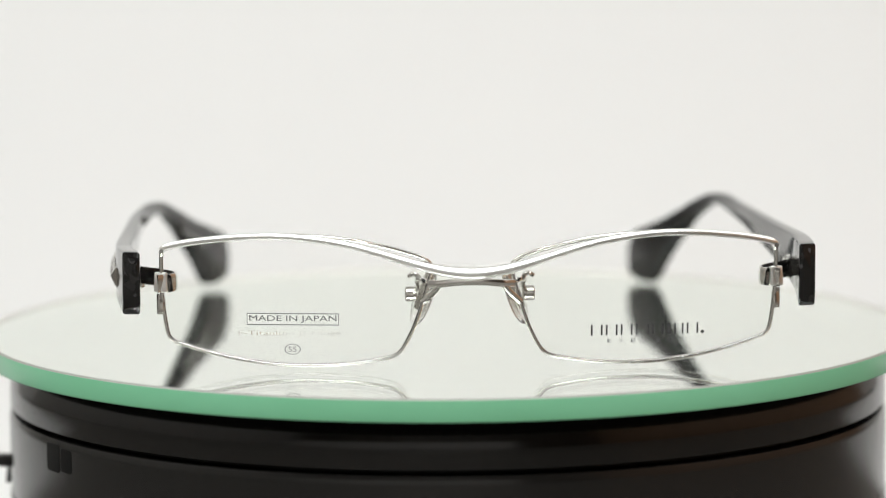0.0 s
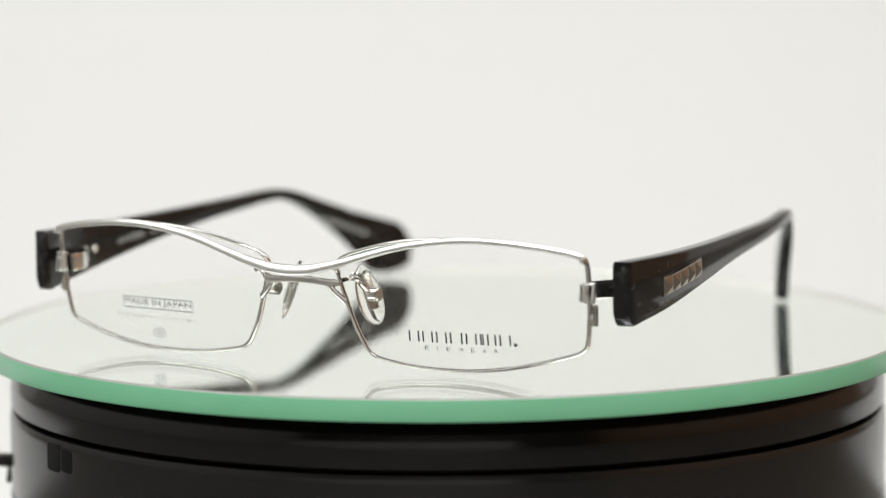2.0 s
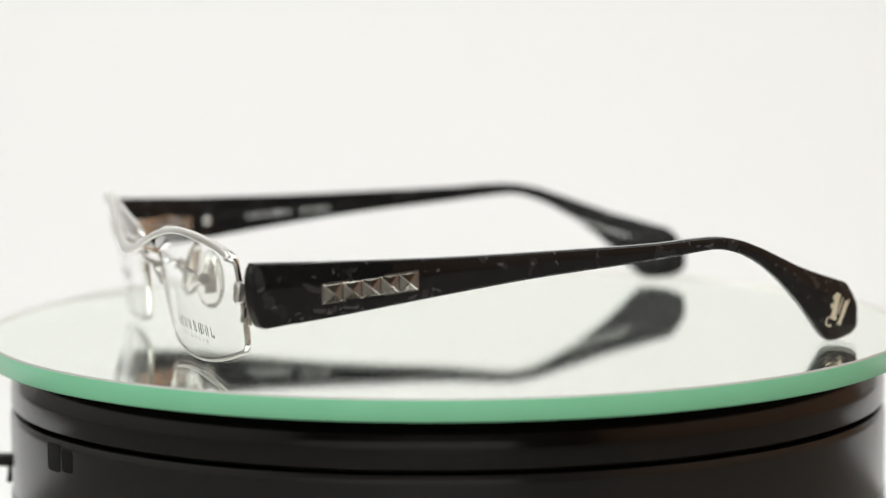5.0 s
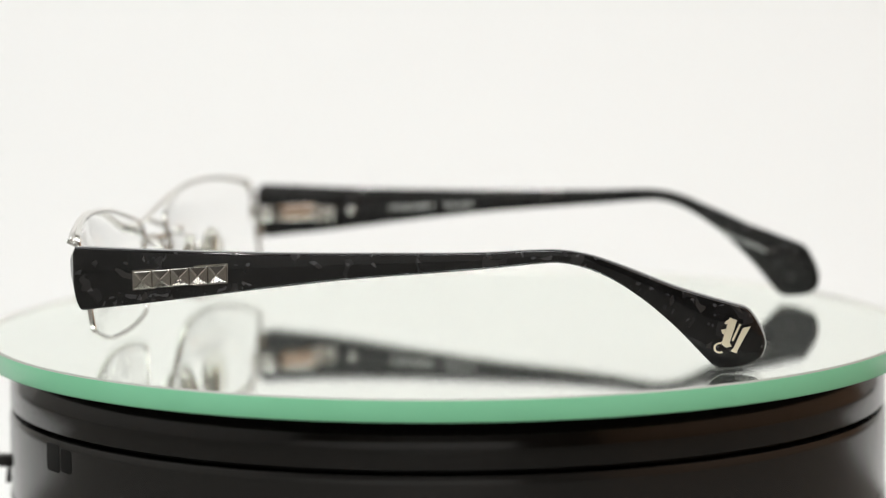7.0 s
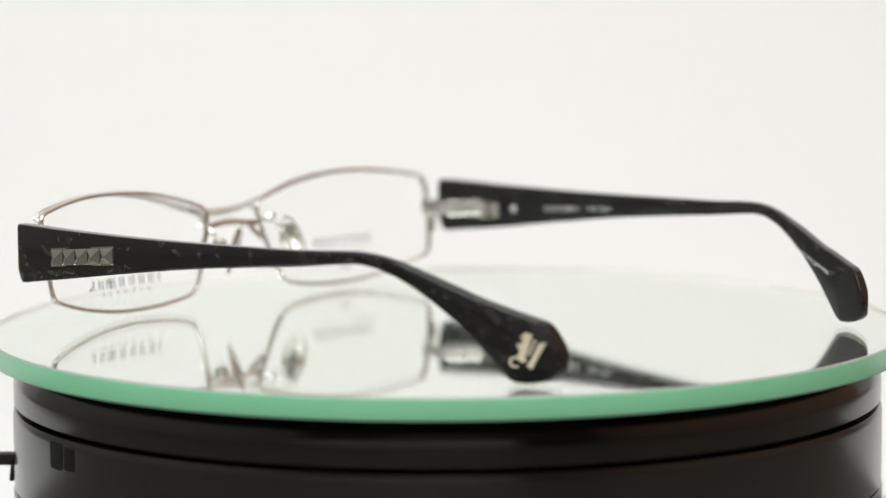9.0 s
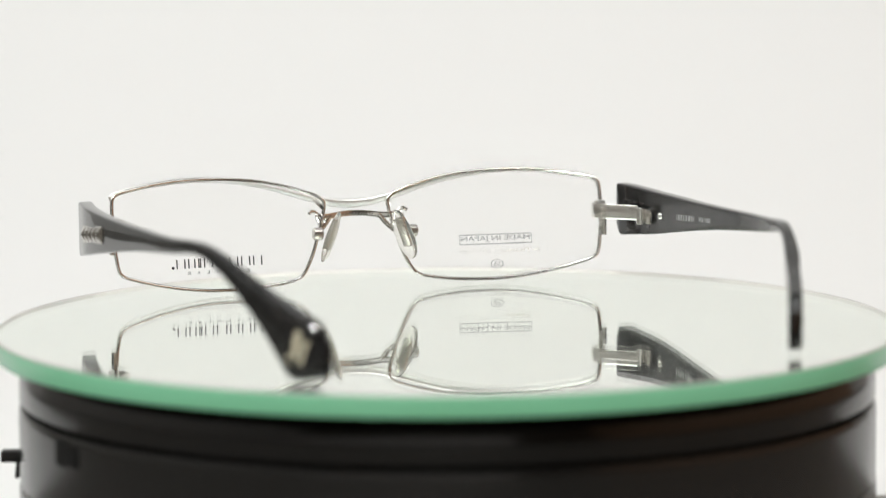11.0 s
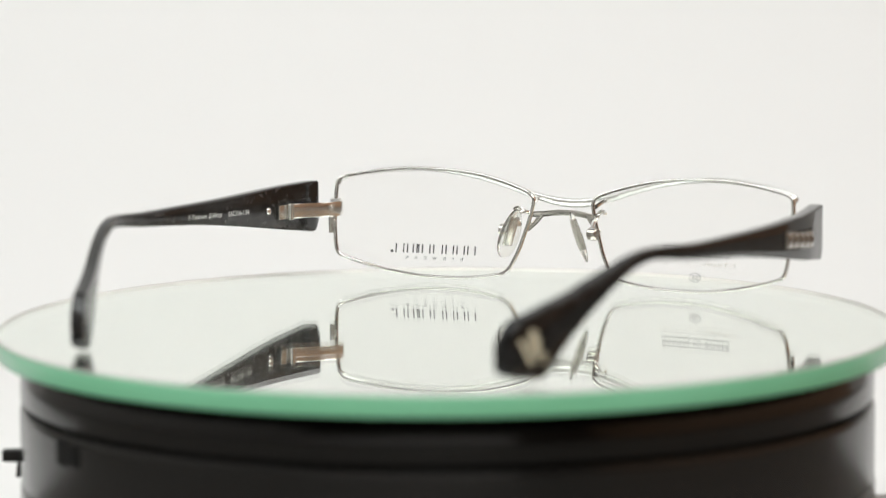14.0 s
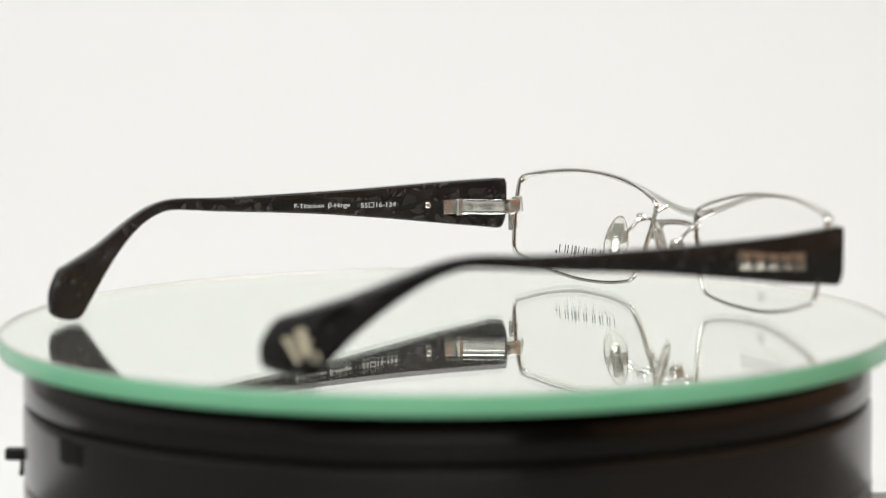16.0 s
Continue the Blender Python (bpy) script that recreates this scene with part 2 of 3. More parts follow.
def backdrop_sheet():
    bm = bmesh.new()
    prof = [(0.092, FLOOR_Z, 0.0), (0.2, FLOOR_Z, 0.0)]
    for i in range(0, 25):
        a = math.pi / 2 * i / 24
        prof.append((0.29 + 0.48 * math.sin(a), FLOOR_Z + 0.48 * (1 - math.cos(a)), a))
    prof.append((0.77, 1.30, math.pi / 2))
    under = [(y + 0.0004 * math.sin(a), z - 0.0004 * math.cos(a)) for y, z, a in prof]
    loops = []
    for x in (-0.40, 0.40):
        row = [bm.verts.new((x, y, z)) for y, z in [p[:2] for p in prof] + under[::-1]]
        for v in (row[0], row[-1]):
            v.co.y += 0.085 * x
        loops.append(row)
    n = len(loops[0])
    for i in range(n):
        j = (i + 1) % n
        bm.faces.new((loops[0][i], loops[0][j], loops[1][j], loops[1][i]))
    bm.faces.new(loops[0][::-1])
    bm.faces.new(loops[1])
    return part("backdrop", bm, M_PAPER)


tagged(backdrop_sheet(), "seamless white paper backdrop sweeping up behind the turntable", "backdrop", kind="structure")
for nm, size, at, mat in (("wall_west", (0.05, 2.3, 1.5), (-1.03, -0.25, 0.62), M_SIDE), ("wall_east", (0.05, 2.3, 1.5), (1.03, -0.25, 0.62), M_RUSSET), ("wall_north", (2.2, 0.05, 1.5), (0, 0.86, 0.62), M_WALL),
                          ("floor", (2.2, 2.3, 0.03), (0, -0.25, FLOOR_Z - 0.0154), M_TABLE), ("wall_south", (2.2, 0.05, 1.5), (0, -1.33, 0.62), M_BROWN), ("ceiling", (2.2, 2.3, 0.05), (0, -0.25, 1.40), M_DIM)):
    tagged(part(nm, block(size, pose(*at)), mat, smooth=False), "plain painted surface closing the small photo room", nm.split("_")[0], kind="structure")


# added white board behind the camera; the rims and brow bar mirror it
tagged(part("reflector_south", block((1.38, 0.02, 0.46), pose(-0.31, -1.29, 0.168), 0.003), M_WALL, smooth=False), "unseen white reflector board added to brighten the metal from the front", "trim", kind="structure")


# ---- turntable base ----
def turntable_base():
    base = new("turntable_base")
    base.location = (0, 0, FLOOR_Z - 0.0004)
    up = 0.0004 - FLOOR_Z
    r = 0.0994

    def z(mm):
        return up + mm * MM
    part("upper_ring", lathe([(r - 0.004, z(-15.3)), (r - 0.0001, z(-15.3)), (r, z(-15.2)), (r, z(-11.2)), (r - 0.0001, z(-10.4)), (r - 0.0004, z(-9.2)), (r - 0.001, z(-7.6)), (r - 0.0018, z(-6.0)), (r - 0.0024, z(-5.05)), (r - 0.006, z(-5.05))]), M_BLACK, base)
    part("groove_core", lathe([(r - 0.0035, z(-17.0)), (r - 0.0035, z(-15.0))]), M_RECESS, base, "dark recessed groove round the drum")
    part("drum", lathe([(r - 0.002, z(-34.8)), (r - 0.0003, z(-34.8)), (r + 0.0002, z(-34.5)), (r + 0.0002, z(-18.4)), (r + 0.0001, z(-17.6)), (r - 0.00005, z(-17.0)), (r - 0.0002, z(-16.65)), (r - 0.0004, z(-16.55)), (r - 0.004, z(-16.55))]), M_SATIN, base)
    part("foot_ring", lathe([(r - 0.001, 0.0), (r + 0.0004, 0.0006), (r + 0.0004, z(-35.6)), (r, z(-35.1)), (r - 0.002, z(-35.1)), (r - 0.002, z(-34.7))]), M_SATIN, base)
    # side latch, and two dull black patches standing in for a dark reflection
    latch = block((0.0046, 0.004, 0.0026), pose(-0.1016, -0.006, z(-29.9)), 0.0003)
    block((0.0010, 0.004, 0.0058), pose(-0.0999, -0.006, z(-32.0), 0, 6, 0), 0.0002, latch)
    part("side_latch", latch, M_MATT, base, "small black latch on the drum's side")
    for first, span, half in ((-149.2, 3.5, 3.0), (-145.4, 2.7, 2.5)):
        plate, arcs = bmesh.new(), []
        for k in range(9):
            a = radians(first + span * k / 8)
            tall = half - 0.5 * (abs(k - 4) == 4)
            arcs.append([plate.verts.new((rr * math.cos(a), rr * math.sin(a), z(-20.6 + dz))) for rr, dz in ((r - 0.0006, -tall), (r + 0.00026, -tall), (r + 0.00026, tall), (r - 0.0006, tall))])
        for k in range(8):
            for q in range(4):
                plate.faces.new((arcs[k][q], arcs[k + 1][q], arcs[k + 1][(q + 1) % 4], arcs[k][(q + 1) % 4]))
        plate.faces.new(arcs[0][::-1])
        plate.faces.new(arcs[8])
        part("reflection_patch", plate, M_RECESS, base, "dull black patch standing in for a dark reflection in the drum")
    return tagged(base, "glossy black plastic turntable drum on white paper", "turntable")


turntable_base()


# ---- mirror disc ----
def mirror_disc():
    disc = new("mirror_disc")
    disc.location = (0, 0, -0.0048)
    R, th = 0.1049, 0.0048
    part("glass_plate", lathe([(R - 0.0004, 0.0001), (R - 0.0004, th)], 256), M_PLATE, disc, "clear glass over silvering").visible_shadow = False
    part("silver_backing", lathe([(R - 0.0006, -0.00005), (R - 0.0006, 0.00018)], 256), M_MIRROR, disc, "mirror silvering")
    part("backing_paint", lathe([(R - 0.0006, -0.0002), (R - 0.0006, -0.00006)], 256), M_RECESS, disc, "dark paint under the silvering")
    part("edge_band", lathe([(R - 0.0002, -0.00005), (R - 0.0001, 0.00005), (R, 0.0003), (R, th - 0.0004), (R - 0.0002, th - 0.0004)], 256, True), M_EDGE, disc, "green ground glass edge")
    part("frosted_edge", lathe([(R - 0.00056, 0.0002), (R - 0.00022, 0.0002), (R - 0.00022, th - 0.0004), (R - 0.00056, th - 0.0002)], 256, True), M_FROST, disc, "pale frosted inside of the cut edge")
    part("arris", lathe([(R - 0.0002, th - 0.00038), (R, th - 0.00038), (R - 0.0003, th), (R - 0.00037, th)], 256, True), M_ARRIS, disc, "greyish bevelled arris")
    return tagged(disc, "round mirror disc with a green glass edge on the turntable", "mirror")


DISC = mirror_disc()

# ---- eyeglasses; millimetres from the middle of the frame, turned into metres by place() ----
GX = 2.3


def place(u, y, z):
    """Into metres; the front sits a trifle askew between the temples."""
    askew = 0.5 * max(0.0, 1 - u / 64) if u > 0 else 0.58 * min(1.0, max(0.0, (68 + u) / 3))
    return Vector(((u + GX + askew) * MM, y * MM, z * MM))


def front_y(u, z):
    """The curved, leaning surface in which the lenses lie."""
    return -70.5 + 0.0035 * (abs(u) - 24) ** 2 + 0.166 * (25 - z)


RIM = [(64.1, 19.0), (64.1, 23.0), (63.8, 25.0), (62.7, 26.0), (60.5, 26.6), (53.3, 27.8), (46.2, 28.5), (39.0, 28.6), (31.7, 28.3), (24.5, 27.5), (17.5, 25.95),
       (11.7, 24.2), (9.4, 23.1), (8.4, 21.8), (8.6, 19.8), (9.2, 17.4), (10.3, 13.8), (11.8, 9.3), (13.4, 5.9), (14.6, 4.0), (15.9, 3.0), (17.8, 2.4),
       (24.3, 1.4), (31.5, 1.0), (38.7, 1.1), (45.9, 1.9), (53.1, 3.3), (60.2, 5.3), (62.0, 6.1), (63.0, 7.5), (63.6, 11.1), (64.0, 15.3)]

glasses = new("eyeglasses")


def rim_path(side):
    return catmull([place(side * u, front_y(u, z), z) for u, z in RIM], 5, True)


def lens_mesh(side):
    """A curved sheet 1.2 mm thick that fills the rim."""
    flat = catmull([(u, z, 0) for u, z in RIM], 3, True)
    mid = Vector((36, 14.5, 0))
    bm = bmesh.new()
    grid = {}
    rings = 7
    for face in (0, 1):
        off = 0.6 if face else -0.6
        for k in range(1, rings + 1):
            for i, p in enumerate(flat):
                q = mid + (p - mid) * (k / rings)
                grid[face, k, i] = bm.verts.new(place(side * q.x, front_y(q.x, q.y) + off, q.y))
        grid[face, 0] = bm.verts.new(place(side * mid.x, front_y(mid.x, mid.y) + off, mid.y))
    n = len(flat)
    for i in range(n):
        j = (i + 1) % n
        for face in (0, 1):
            bm.faces.new((grid[face, 0], grid[face, 1, i], grid[face, 1, j]))
            for k in range(1, rings):
                bm.faces.new((grid[face, k, i], grid[face, k + 1, i], grid[face, k + 1, j], grid[face, k, j]))
        bm.faces.new((grid[0, rings, i], grid[1, rings, i], grid[1, rings, j], grid[0, rings, j]))
    return bm


def on_lens(u0, u1, z0, z1, slope=0.0):
    def put(s, t):
        u = u0 + (u1 - u0) * s
        z = z0 + (z1 - z0) * t + slope * s
        return place(u, front_y(u, z) - 0.66, z)
    return put


def hoop(cx, cy, rx, ry, w, n=28):
    """A flat ring as quads in the unit box."""
    quads = []
    for i in range(n):
        a, b = 2 * math.pi * i / n, 2 * math.pi * (i + 1) / n
        quads.append([(cx + (rx - d) * math.cos(t), cy + (ry - d * ry / rx) * math.sin(t)) for t, d in ((a, 0), (b, 0), (b, w), (a, w))])
    return quads


for side in (1, -1):
    part("rim", sweep(rim_path(side), oval(0.00046, 0.00064, 12, 0.8), closed=True), M_SILVER, glasses, "thin polished silver metal rim")
    lens = part("lens", lens_mesh(side), M_LENS, glasses, "clear demo lens with printed lettering")
    lens.visible_shadow = False
    if side == 1:
        part("brand_print", laid(upright_bars([1.0, 1.0, 1.0, 1.15, 1.0, 0.34, 0.8, 1.0], 0.28), on_lens(24.9, 47.6, 6.8, 9.1)), M_INK, lens, "black printed bars")
        part("brand_dot", laid(strokes(hoop(0.5, 0.5, 0.5, 0.5, 0.5, 14)), on_lens(48.1, 48.9, 6.7, 7.5)), M_INK, lens, "small black dot")
        spots = [0.0, 0.142, 0.29, 0.44, 0.605, 0.75, 0.90]
        for s, ch in zip(spots, "EYEWEAR"):
            u = 28.4 + s * 17.2
            part("small_letter", laid(letters(ch), on_lens(u, u + (1.25 if ch == "W" else 0.85), 5.2, 6.0)), M_GREY_INK, lens)
    else:
        part("origin_print", laid(letters("MADE IN JAPAN"), on_lens(-46.0, -28.0, 10.2, 11.75, -0.1)), M_GREY_INK, lens, "dark grey printed words")
        w, h = 0.006, 0.07
        part("print_frame", laid(strokes([[(0, 0), (1, 0), (1, h), (0, h)], [(0, 1 - h), (1, 1 - h), (1, 1), (0, 1)],
                                          [(0, h), (w, h), (w, 1 - h), (0, 1 - h)], [(1 - w, h), (1, h), (1, 1 - h), (1 - w, 1 - h)]]), on_lens(-46.5, -27.5, 9.65, 12.2, -0.1)), M_GREY_INK, lens, "thin printed frame")
        part("hinge_print", laid(letters("F-Titanium \u03b2-Hinge"), on_lens(-48.3, -27.0, 7.2, 8.5, 0.0)), M_TAN_INK, lens, "pale gold printed words")
        part("size_print", laid(letters("55"), on_lens(-38.0, -36.3, 3.9, 5.05)), M_GREY_INK, lens, "printed lens size")
        part("size_ring", laid(strokes(hoop(0.5, 0.5, 0.5, 0.5, 0.055)), on_lens(-38.8, -35.45, 3.35, 5.65)), M_GREY_INK, lens, "printed oval")

# brow bar: stands before the rims and dips over the nose
half = [(63.9, -66.4, 25.2), (62.3, -66.9, 26.2), (56, -68.3, 27.4), (46, -70.4, 28.4), (38, -71.4, 28.4), (30, -72.2, 27.5), (23.5, -73.0, 26.2), (17.5, -73.6, 24.5), (11.5, -74.1, 22.7), (6, -74.4, 21.4), (2, -74.6, 20.9)]
brow = catmull([place(-u, y, z) for u, y, z in half] + [place(u, y, z) for u, y, z in half[::-1]], 5)
part("brow_bar", sweep(brow, oval(0.00092, 0.0006, 14, 0.7), ref=(0, 1, -0.55), scale=lambda s: 0.80 + 0.58 * math.exp(-((s - 0.5) / 0.12) ** 2)), M_BROW, glasses, "satin silver brow bar dipping over the nose")
# lower bridge with its struts
part("bridge", sweep(catmull([place(u, y, z) for u, y, z in ((-8.9, -69.2, 18.1), (-6.5, -70.2, 18.2), (-3, -70.8, 18.6), (0, -71, 18.7), (3, -70.8, 18.6), (6.5, -70.2, 18.2), (8.9, -69.2, 18.1))], 5), oval(0.0008, 0.0005, 12, 0.6)), M_SILVER, glasses, "straight lower bridge")
for side in (1, -1):
    part("bridge_strut", sweep([place(side * u, y, z) for u, y, z in ((6.4, -70.1, 18.4), (8.0, -69.6, 16.2), (10.2, -68.9, 14.2))], oval(0.0007, 0.0005, 8)), M_SILVER, glasses)
    part("brow_post", sweep([place(side * u, y, z) for u, y, z in ((9.6, -73.9, 22.0), (9.3, -71.6, 21.4), (8.8, -69.4, 20.6))], oval(0.0006, 0.0006, 8)), M_SILVER, glasses)
    part("brow_end_post", sweep([place(side * u, y, z) for u, y, z in ((63.9, -67.2, 25.2), (63.9, -66.0, 24.7), (63.9, -65.0, 24.2))], oval(0.0005, 0.0005, 8)), M_SILVER, glasses)
    # nose pad on its curled arm
    arm = catmull([place(side * u, y, z) for u, y, z in ((9.2, -69.0, 18.4), (10.3, -67.6, 18.9), (11.2, -65.6, 18.6), (11.0, -63.6, 17.2), (11.4, -61.8, 15.8), (12.2, -60.8, 15.0))], 6)
    curl = catmull([place(side * u, y, z) for u, y, z in ((10.4, -67.5, 18.8), (11.3, -67.2, 19.7), (12.2, -66.9, 19.9), (13.0, -66.5, 19.4))], 5)
    part("pad_hook", sweep(curl, oval(0.0005, 0.0005, 8), ref=(0, 1, 0.2)), M_SILVER, glasses, "curled hook beside the pad arm")
    part("pad_arm", sweep(arm, oval(0.00052, 0.00052, 8), ref=(1, 0.2, 0)), M_SILVER, glasses, "curled silver pad arm")
    part("pad_box", rod(0.0016, 0.0025, Matrix.Translation(place(side * 12.4, -60.2, 14.9)) @ pose(0, 0, 0, 0, 90, 0), 16, 0.0003), M_STEEL, glasses, "small round pad box with screw")
    m = Matrix.Translation(place(side * 9.6, -57.8, 14.3)) @ pose(0, 0, 0, 8, side * -18, side * -33)
    pad = bmesh.new()
    bmesh.ops.create_uvsphere(pad, u_segments=24, v_segments=14, radius=1.0)
    for v in pad.verts:
        v.co = (v.co.x * 0.0011, v.co.y * 0.0030 * (1 - 0.18 * v.co.z), v.co.z * 0.0067)
    bmesh.ops.transform(pad, matrix=m, verts=pad.verts[:])
    nose = part("nose_pad", pad, M_PAD, glasses, "clear silicone nose pad")
    part("pad_core", block((0.0008, 0.0026, 0.0078), m @ pose(side * 0.0003, 0, 0.0006), 0.0003), M_STEEL, nose, "metal core inside the pad")

# ---- temples ----
TOP = [(-63.4, 22.6), (-63.1, 23.7), (-62.5, 24.5), (-61.3, 24.95), (-47, 24.8), (-20, 24.5), (5, 24.7), (23, 25.0), (34, 25.6), (40, 25.5), (45.4, 24.4), (51, 22.3), (56.5, 19.8), (62, 17.3),
       (67.7, 15.2), (73.3, 13.35), (75.2, 12.7), (76.1, 12.0), (77.3, 10.3), (78.4, 8.3), (79.1, 6.4), (79.3, 5.0)]
BOTTOM = [(-63.4, 18.5), (-63.1, 16.6), (-62.3, 13.4), (-61.7, 12.2), (-60.7, 11.7), (-56.6, 12.3), (-47.6, 13.5), (-29.5, 16.0), (-17.8, 17.5), (-6.1, 18.9), (5.5, 20.0), (22.9, 21.5),
          (34.3, 22.7), (39.8, 22.9), (45.4, 21.4), (50.9, 18.5), (56.5, 14.2), (62.1, 8.8), (67.5, 2.6), (69.1, 0.9), (70.3, 0.15), (73.4, 0.2), (76.9, 1.0), (78.6, 2.2), (79.2, 3.8), (79.3, 4.6)]
OUTER = [(-66, 72.4), (-60, 72.9), (-47, 73.8), (-30, 73.2), (0, 70.8), (20, 69.1), (36, 66.9), (46, 64.1), (55, 60.4), (64, 56.1), (72, 52.5), (80, 49.0)]
THICK = [(-66, 3.6), (-30, 3.3), (0, 2.9), (36, 2.6), (60, 3.2), (80, 3.4)]
SPLAY = 5.0


def curve_of(table):
    pts = catmull([(a, b, 0) for a, b in table], 8)
    xs, ys = np.array([p.x for p in pts]), np.array([p.y for p in pts])
    return lambda v: float(np.interp(v, xs, ys))


outer_u, thick_u, top_z, bottom_z = curve_of(OUTER), curve_of(THICK), curve_of(TOP), curve_of(BOTTOM)


def lay_temple(side, u, y, z):
    """A temple's own place into the frame's space; the one temple stands splayed about its hinge."""
    if side == 1:
        return place(u, y, z)
    du, dy, a = u - 68.0 - 0.0013 * max(0.0, y - 38) ** 2 - 2.0 * math.exp(-((y - 44) / 17) ** 2), (y + 62.0) * 0.99, radians(SPLAY)
    z -= float(np.interp(y, (-62, -45, 50, 66, 80), (0.3, 0.8, 0.8, -0.5, -0.8)))
    return place(-(67.0 + du * math.cos(a) + dy * math.sin(a)), -62.0 - du * math.sin(a) + dy * math.cos(a), z)


def temple_mesh(side):
    bm = bmesh.new()
    ys = sorted(set([a for a, b in TOP] + [a for a, b in BOTTOM] + list(np.linspace(-63, 79, 100))))
    rings = []
    for y in ys:
        top, bot = top_z(y), bottom_z(y)
        o = outer_u(y)
        i = o - thick_u(y)
        end = min(y + 63.4, 79.3 - y)
        pinch = 0.9 * max(0.0, 1 - end / 0.9) ** 2
        o, i = o - pinch, i + pinch
        r = min(0.55, 0.45 * (top - bot), 0.45 * (o - i))
        ring = []
        for cu, cz, start in ((o - r, top - r, 0), (i + r, top - r, 90), (i + r, bot + r, 180), (o - r, bot + r, 270)):
            for k in range(4):
                a = radians(start + 30 * k)
                u = cu + r * math.cos(a)
                lean = 1.1 * (o - u) / (o - i) * max(0.0, 1 - (y + 63.4) / 14)
                ring.append(bm.verts.new(lay_temple(side, u, y - lean, cz + r * math.sin(a))))
        rings.append(ring)
    n = len(rings[0])
    for a, b in zip(rings, rings[1:]):
        for j in range(n):
            bm.faces.new((a[j], a[(j + 1) % n], b[(j + 1) % n], b[j]))
    bm.faces.new(rings[0])
    bm.faces.new(rings[-1][::-1])
    return bm


def on_temple(side, y0, y1, z0, z1, slope, outside=False, lift=0.03):
    def put(s, t):
        y = y0 + (y1 - y0) * s
        z = z0 + (z1 - z0) * t + slope * s
        u = outer_u(y) + lift if outside else outer_u(y) - thick_u(y) - lift
        return lay_temple(side, u, y, z)
    return put


def emblem():
    """A plain slanted figure: two thick bars, a thin one, two flags, a foot and a curl, on a 200 x 195 grid."""
    shapes = [[(85, 195), (126, 180), (87, 62), (47, 72)], [(82, 185), (74, 160), (58, 162), (66, 178)], [(66, 135), (57, 105), (47, 110), (40, 132)],
              [(137, 160), (148, 156), (106, 68), (96, 73)], [(157, 138), (199, 144), (131, 22), (107, 32)], [(131, 22), (107, 32), (92, 15), (124, 2)],
              [(41, 66), (47, 72), (87, 62), (97, 40), (66, 36), (44, 52)]]
    ring = hoop(33 / 200, 35 / 195, 33 / 200, 30 / 195, 0.055, 24)[5:20]
    return strokes([[(x / 200, y / 195) for x, y in q] for q in shapes] + ring)


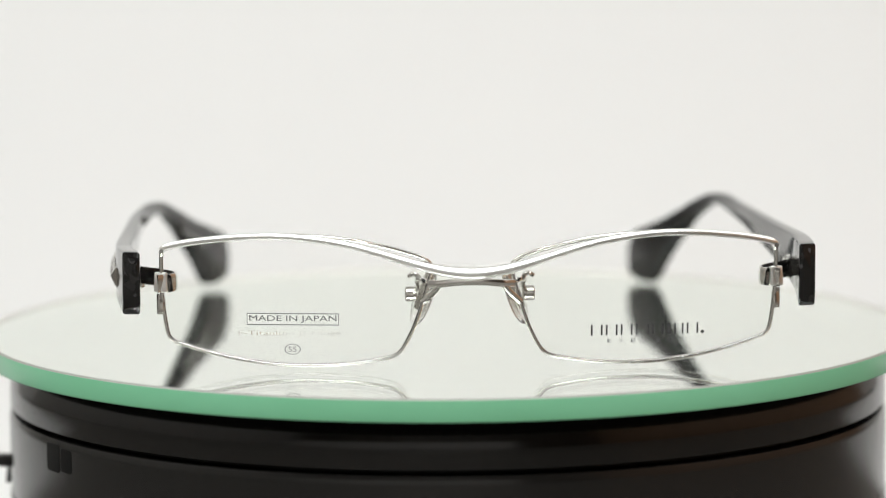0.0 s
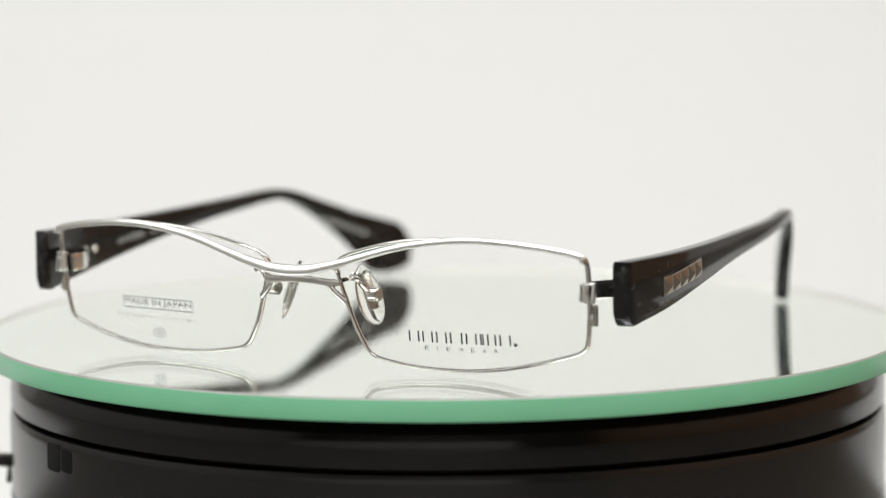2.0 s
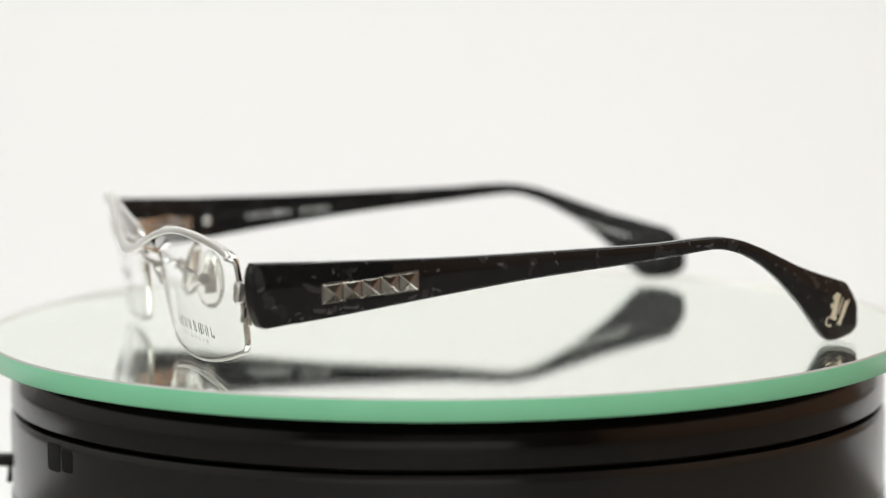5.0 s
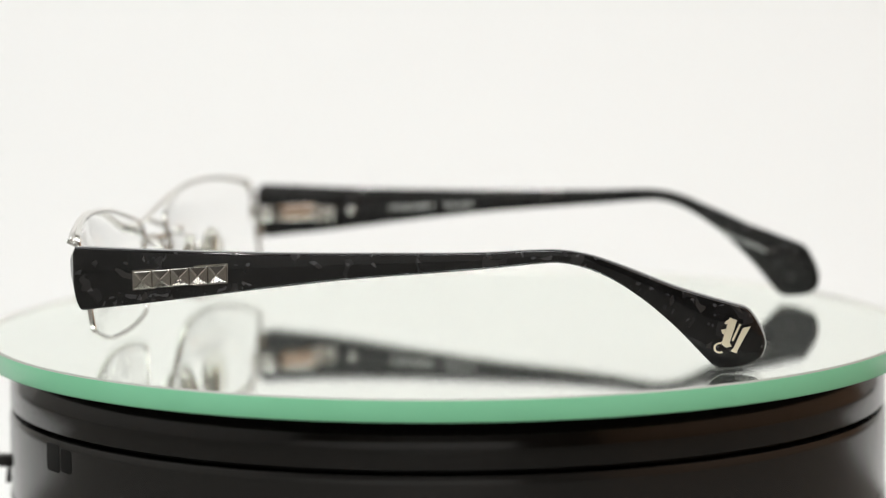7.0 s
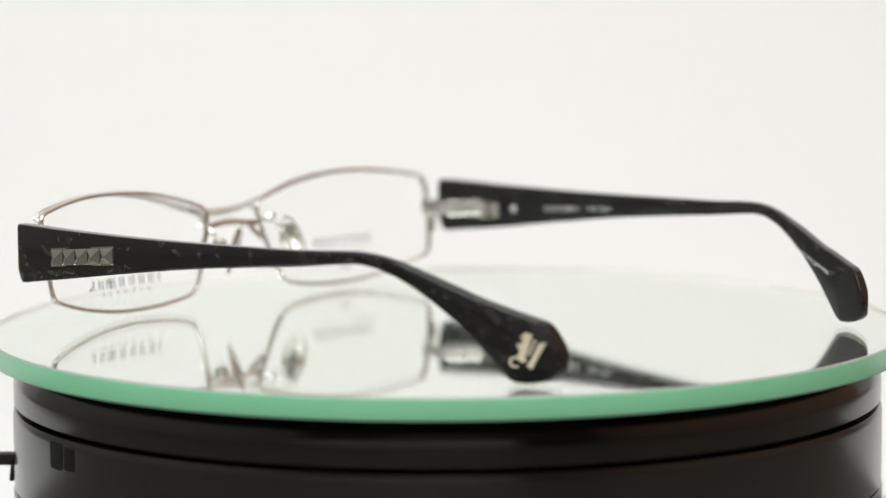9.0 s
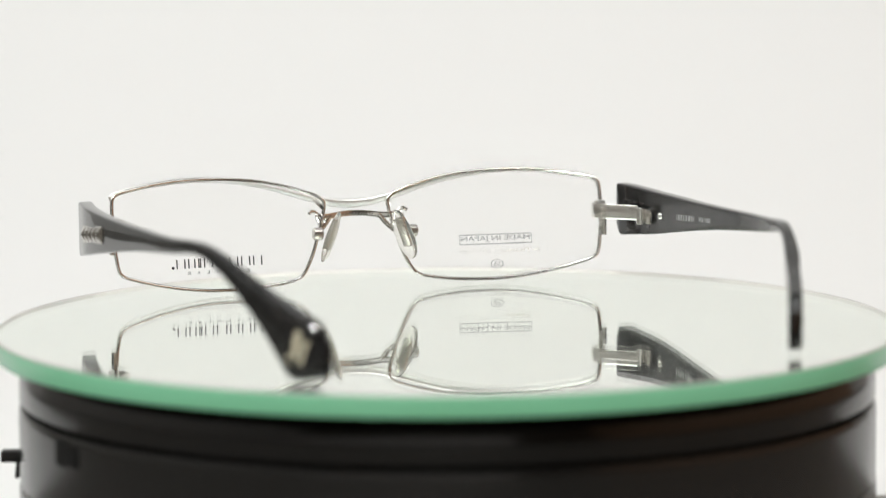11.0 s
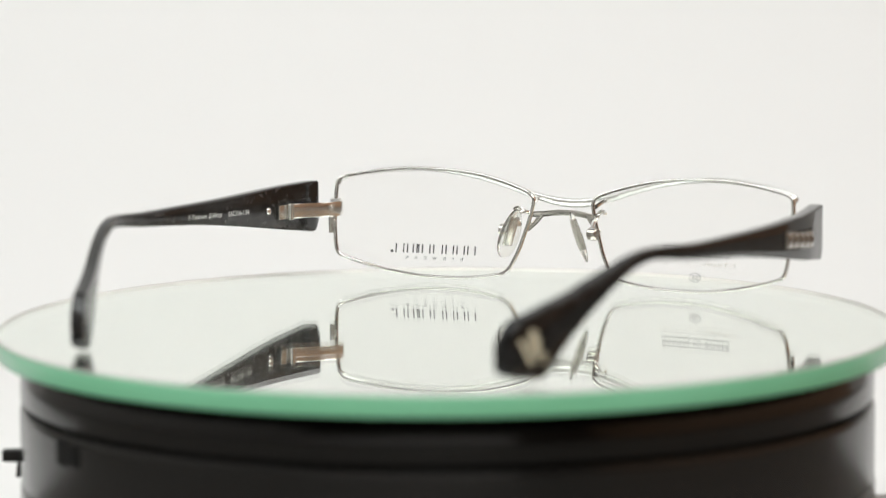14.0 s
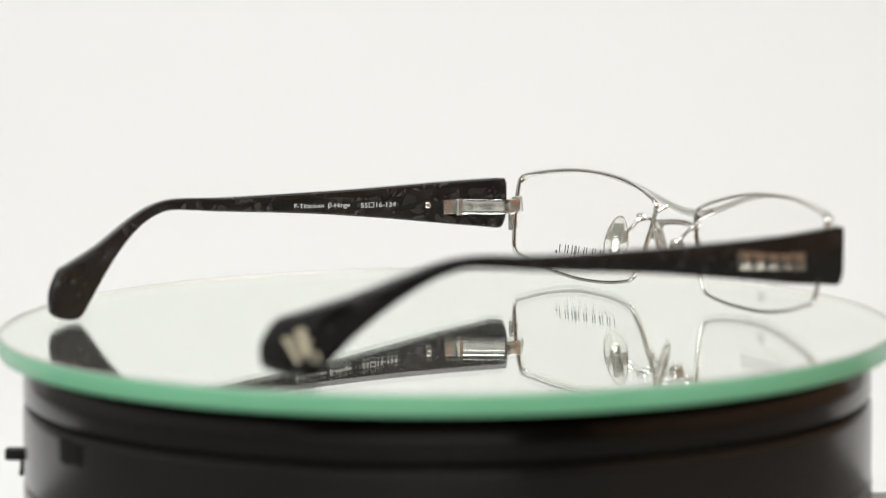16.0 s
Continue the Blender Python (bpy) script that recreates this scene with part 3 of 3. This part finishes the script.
for side in (1, -1):
    temple = part("temple", temple_mesh(side), M_ACETATE, glasses, "black pearl acetate temple with pyramid studs")
    # five pyramid studs in a thin tray
    tray = bmesh.new()
    corner = [(-49.5, 16.35), (-29.0, 18.2), (-29.0, 22.4), (-49.5, 20.5)]
    lo = [tray.verts.new(lay_temple(side, outer_u(y) - 0.2, y, z)) for y, z in corner]
    hi = [tray.verts.new(lay_temple(side, outer_u(y) + 0.22, y, z)) for y, z in corner]
    tray.faces.new(lo[::-1]), tray.faces.new(hi)
    for i in range(4):
        tray.faces.new((lo[i], lo[(i + 1) % 4], hi[(i + 1) % 4], hi[i]))
    part("stud_tray", tray, M_STUD, temple, "thin gunmetal tray", smooth=False)
    for k in range(5):
        y0, y1 = -49.2 + 4.0 * k, -49.2 + 4.0 * (k + 1) - 0.02
        z0, z1 = 16.6 + 0.363 * k, 20.25 + 0.375 * k
        bm = bmesh.new()
        ring = [(y0, z0), (y1, z0 + 0.36), (y1, z1 + 0.36), (y0, z1)]
        foot = [bm.verts.new(lay_temple(side, outer_u(y) + 0.2, y, z)) for y, z in ring]
        lip = [bm.verts.new(lay_temple(side, outer_u(y) + 0.42, y, z)) for y, z in ring]
        ym, zm = (y0 + y1) / 2, (z0 + z1) / 2 + 0.18
        tip = bm.verts.new(lay_temple(side, outer_u(ym) + 1.3, ym, zm))
        for i in range(4):
            j = (i + 1) % 4
            bm.faces.new((foot[i], foot[j], lip[j], lip[i]))
            bm.faces.new((lip[i], lip[j], tip))
        bm.faces.new(foot[::-1])
        bmesh.ops.bevel(bm, geom=[e for e in bm.edges if tip in e.verts or (e.verts[0] in lip and e.verts[1] in lip)], offset=0.0002, segments=2, affect="EDGES", profile=0.6)
        part("pyramid_stud", bm, M_STUD, temple, smooth=False)
    part("emblem", laid(emblem(), on_temple(side, 69.3, 76.6, 3.1, 10.7, 0.0, True)), M_EMBLEM, temple, "champagne coloured inlaid emblem")
    if side == 1:
        part("hinge_print", laid(letters("F-Titanium  \u03b2-Hinge"), on_temple(side, 1.4, -15.6, 20.5, 22.1, -0.75)), M_WHITE_INK, temple, "white printed words")
        part("size_print", laid(letters("55\u25a116-134"), on_temple(side, -19.0, -30.0, 19.7, 21.0, -0.45)), M_WHITE_INK, temple, "white printed frame size")
    else:
        part("brand_print", laid(upright_bars([1.0, 1.0, 1.0, 1.1, 1.0, 0.34, 0.8, 1.0], 0.25), on_temple(side, -29.8, -18.8, 19.0, 20.4, 0.65)), M_WHITE_INK, temple, "white printed bars")
        part("model_print", laid(letters("VQ-1022"), on_temple(side, -16.0, -8.4, 19.9, 21.1, 0.35)), M_WHITE_INK, temple, "white printed model number")
        part("origin_print", laid(letters("MADE IN JAPAN"), on_temple(side, 52.6, 66.0, 15.9, 17.3, -5.9)), M_WHITE_INK, temple, "white printed words")
    # spring strap from the rim to the hinge on the temple's inner side
    path = catmull([place(side * u, y, z) for u, y, z in ((64.9, -65.2, 18.2), (63.0, -64.2, 18.2), (61.5, -62.4, 18.2), (61.5, -59.8, 18.2), (62.8, -57.0, 18.2), (64.9, -54.3, 18.2), (67.2, -51.6, 18.2), (68.6, -49.7, 18.2))], 6)
    part("spring_strap", sweep(path, oval(0.0019, 0.0004, 12, 0.45), ref=(1, 0.35, 0)), M_SILVER, glasses, "flat silver spring strap behind the rim")
    part("rim_lug", block((0.0027, 0.0017, 0.0042), Matrix.Translation(place(side * 64.2, -64.2, 18.4)) @ pose(0, 0, 0, -9, 0, side * 14), 0.0004), M_BROW, glasses, "satin silver lug on the rim")
    part("closing_block", block((0.0013, 0.0018, 0.0031), Matrix.Translation(place(side * 64.2, -63.0, 13.5)) @ pose(0, 0, 0, -9, 0, side * 14), 0.0003), M_STEEL, glasses, "rim closing block")
    part("rim_screw", rod(0.0006, 0.0042, Matrix.Translation(place(side * 64.7, -62.3, 13.6)), 12, 0.0001), M_STEEL, glasses)
    hp = lay_temple(side, 68.9, -48.6, 18.2)
    knuckles = rod(0.0011, 0.0043, Matrix.Translation(hp), 16, 0.0002)
    part("hinge_knuckle", knuckles, M_SILVER, glasses, "steel hinge barrel", at=hp)
    tilt = math.degrees(math.atan2(-0.02, 1)) if side == 1 else SPLAY
    part("hinge_plate", block((0.0011, 0.0046, 0.0038), Matrix.Translation(lay_temple(side, 69.9, -46.6, 18.2)) @ pose(0, 0, 0, 0, 0, tilt), 0.0003), M_STEEL, temple, "steel hinge plate")
    dome = lathe([(0.0010, -0.0005), (0.0010, 0.0001), (0.00092, 0.0003), (0.0007, 0.00052), (0.0004, 0.00066), (0.0001, 0.0007)], 20)
    bmesh.ops.transform(dome, matrix=Matrix.Translation(lay_temple(side, outer_u(-40) - thick_u(-40), -40.0, 19.0)) @ pose(0, 0, 0, 0, -90 * side, tilt), verts=dome.verts[:])
    part("plate_screw", dome, M_SILVER, temple, "round domed screw head")

tagged(glasses, "silver metal half-wrap eyeglasses with black acetate temples standing on a mirror", "eyeglasses")

# ---- the lens follows a focus mark ----
cam.data.dof.use_dof = True
FOCUS = new("focus_mark")
cam.data.dof.focus_object = FOCUS
cam.data.dof.aperture_fstop = 9.5


# ---- what turns ----
def motions():
    rows = [(0.5 * i, 1.864 - 14.985 * 0.5 * i) for i in range(33)]
    walk(glasses, [(t, pose(0, 0, 0, 0, 0, a)) for t, a in rows])
    walk(DISC, [(t, pose(0, 0, -0.0048, 0, 0, a)) for t, a in rows])
    # the depth on which the lens settles as the glasses turn
    depth = [(0.0, -68), (2.0, -66), (2.5, -32), (3.0, 32), (4.0, 38), (4.25, -55), (6.3, -66), (8.0, -60), (8.5, -48), (9.2, -24), (11.5, 58), (13.0, 60), (14.5, 66), (16.0, 68)]
    walk(FOCUS, [(t, pose(0, d * MM, 0.015)) for t, d in depth])


motions()
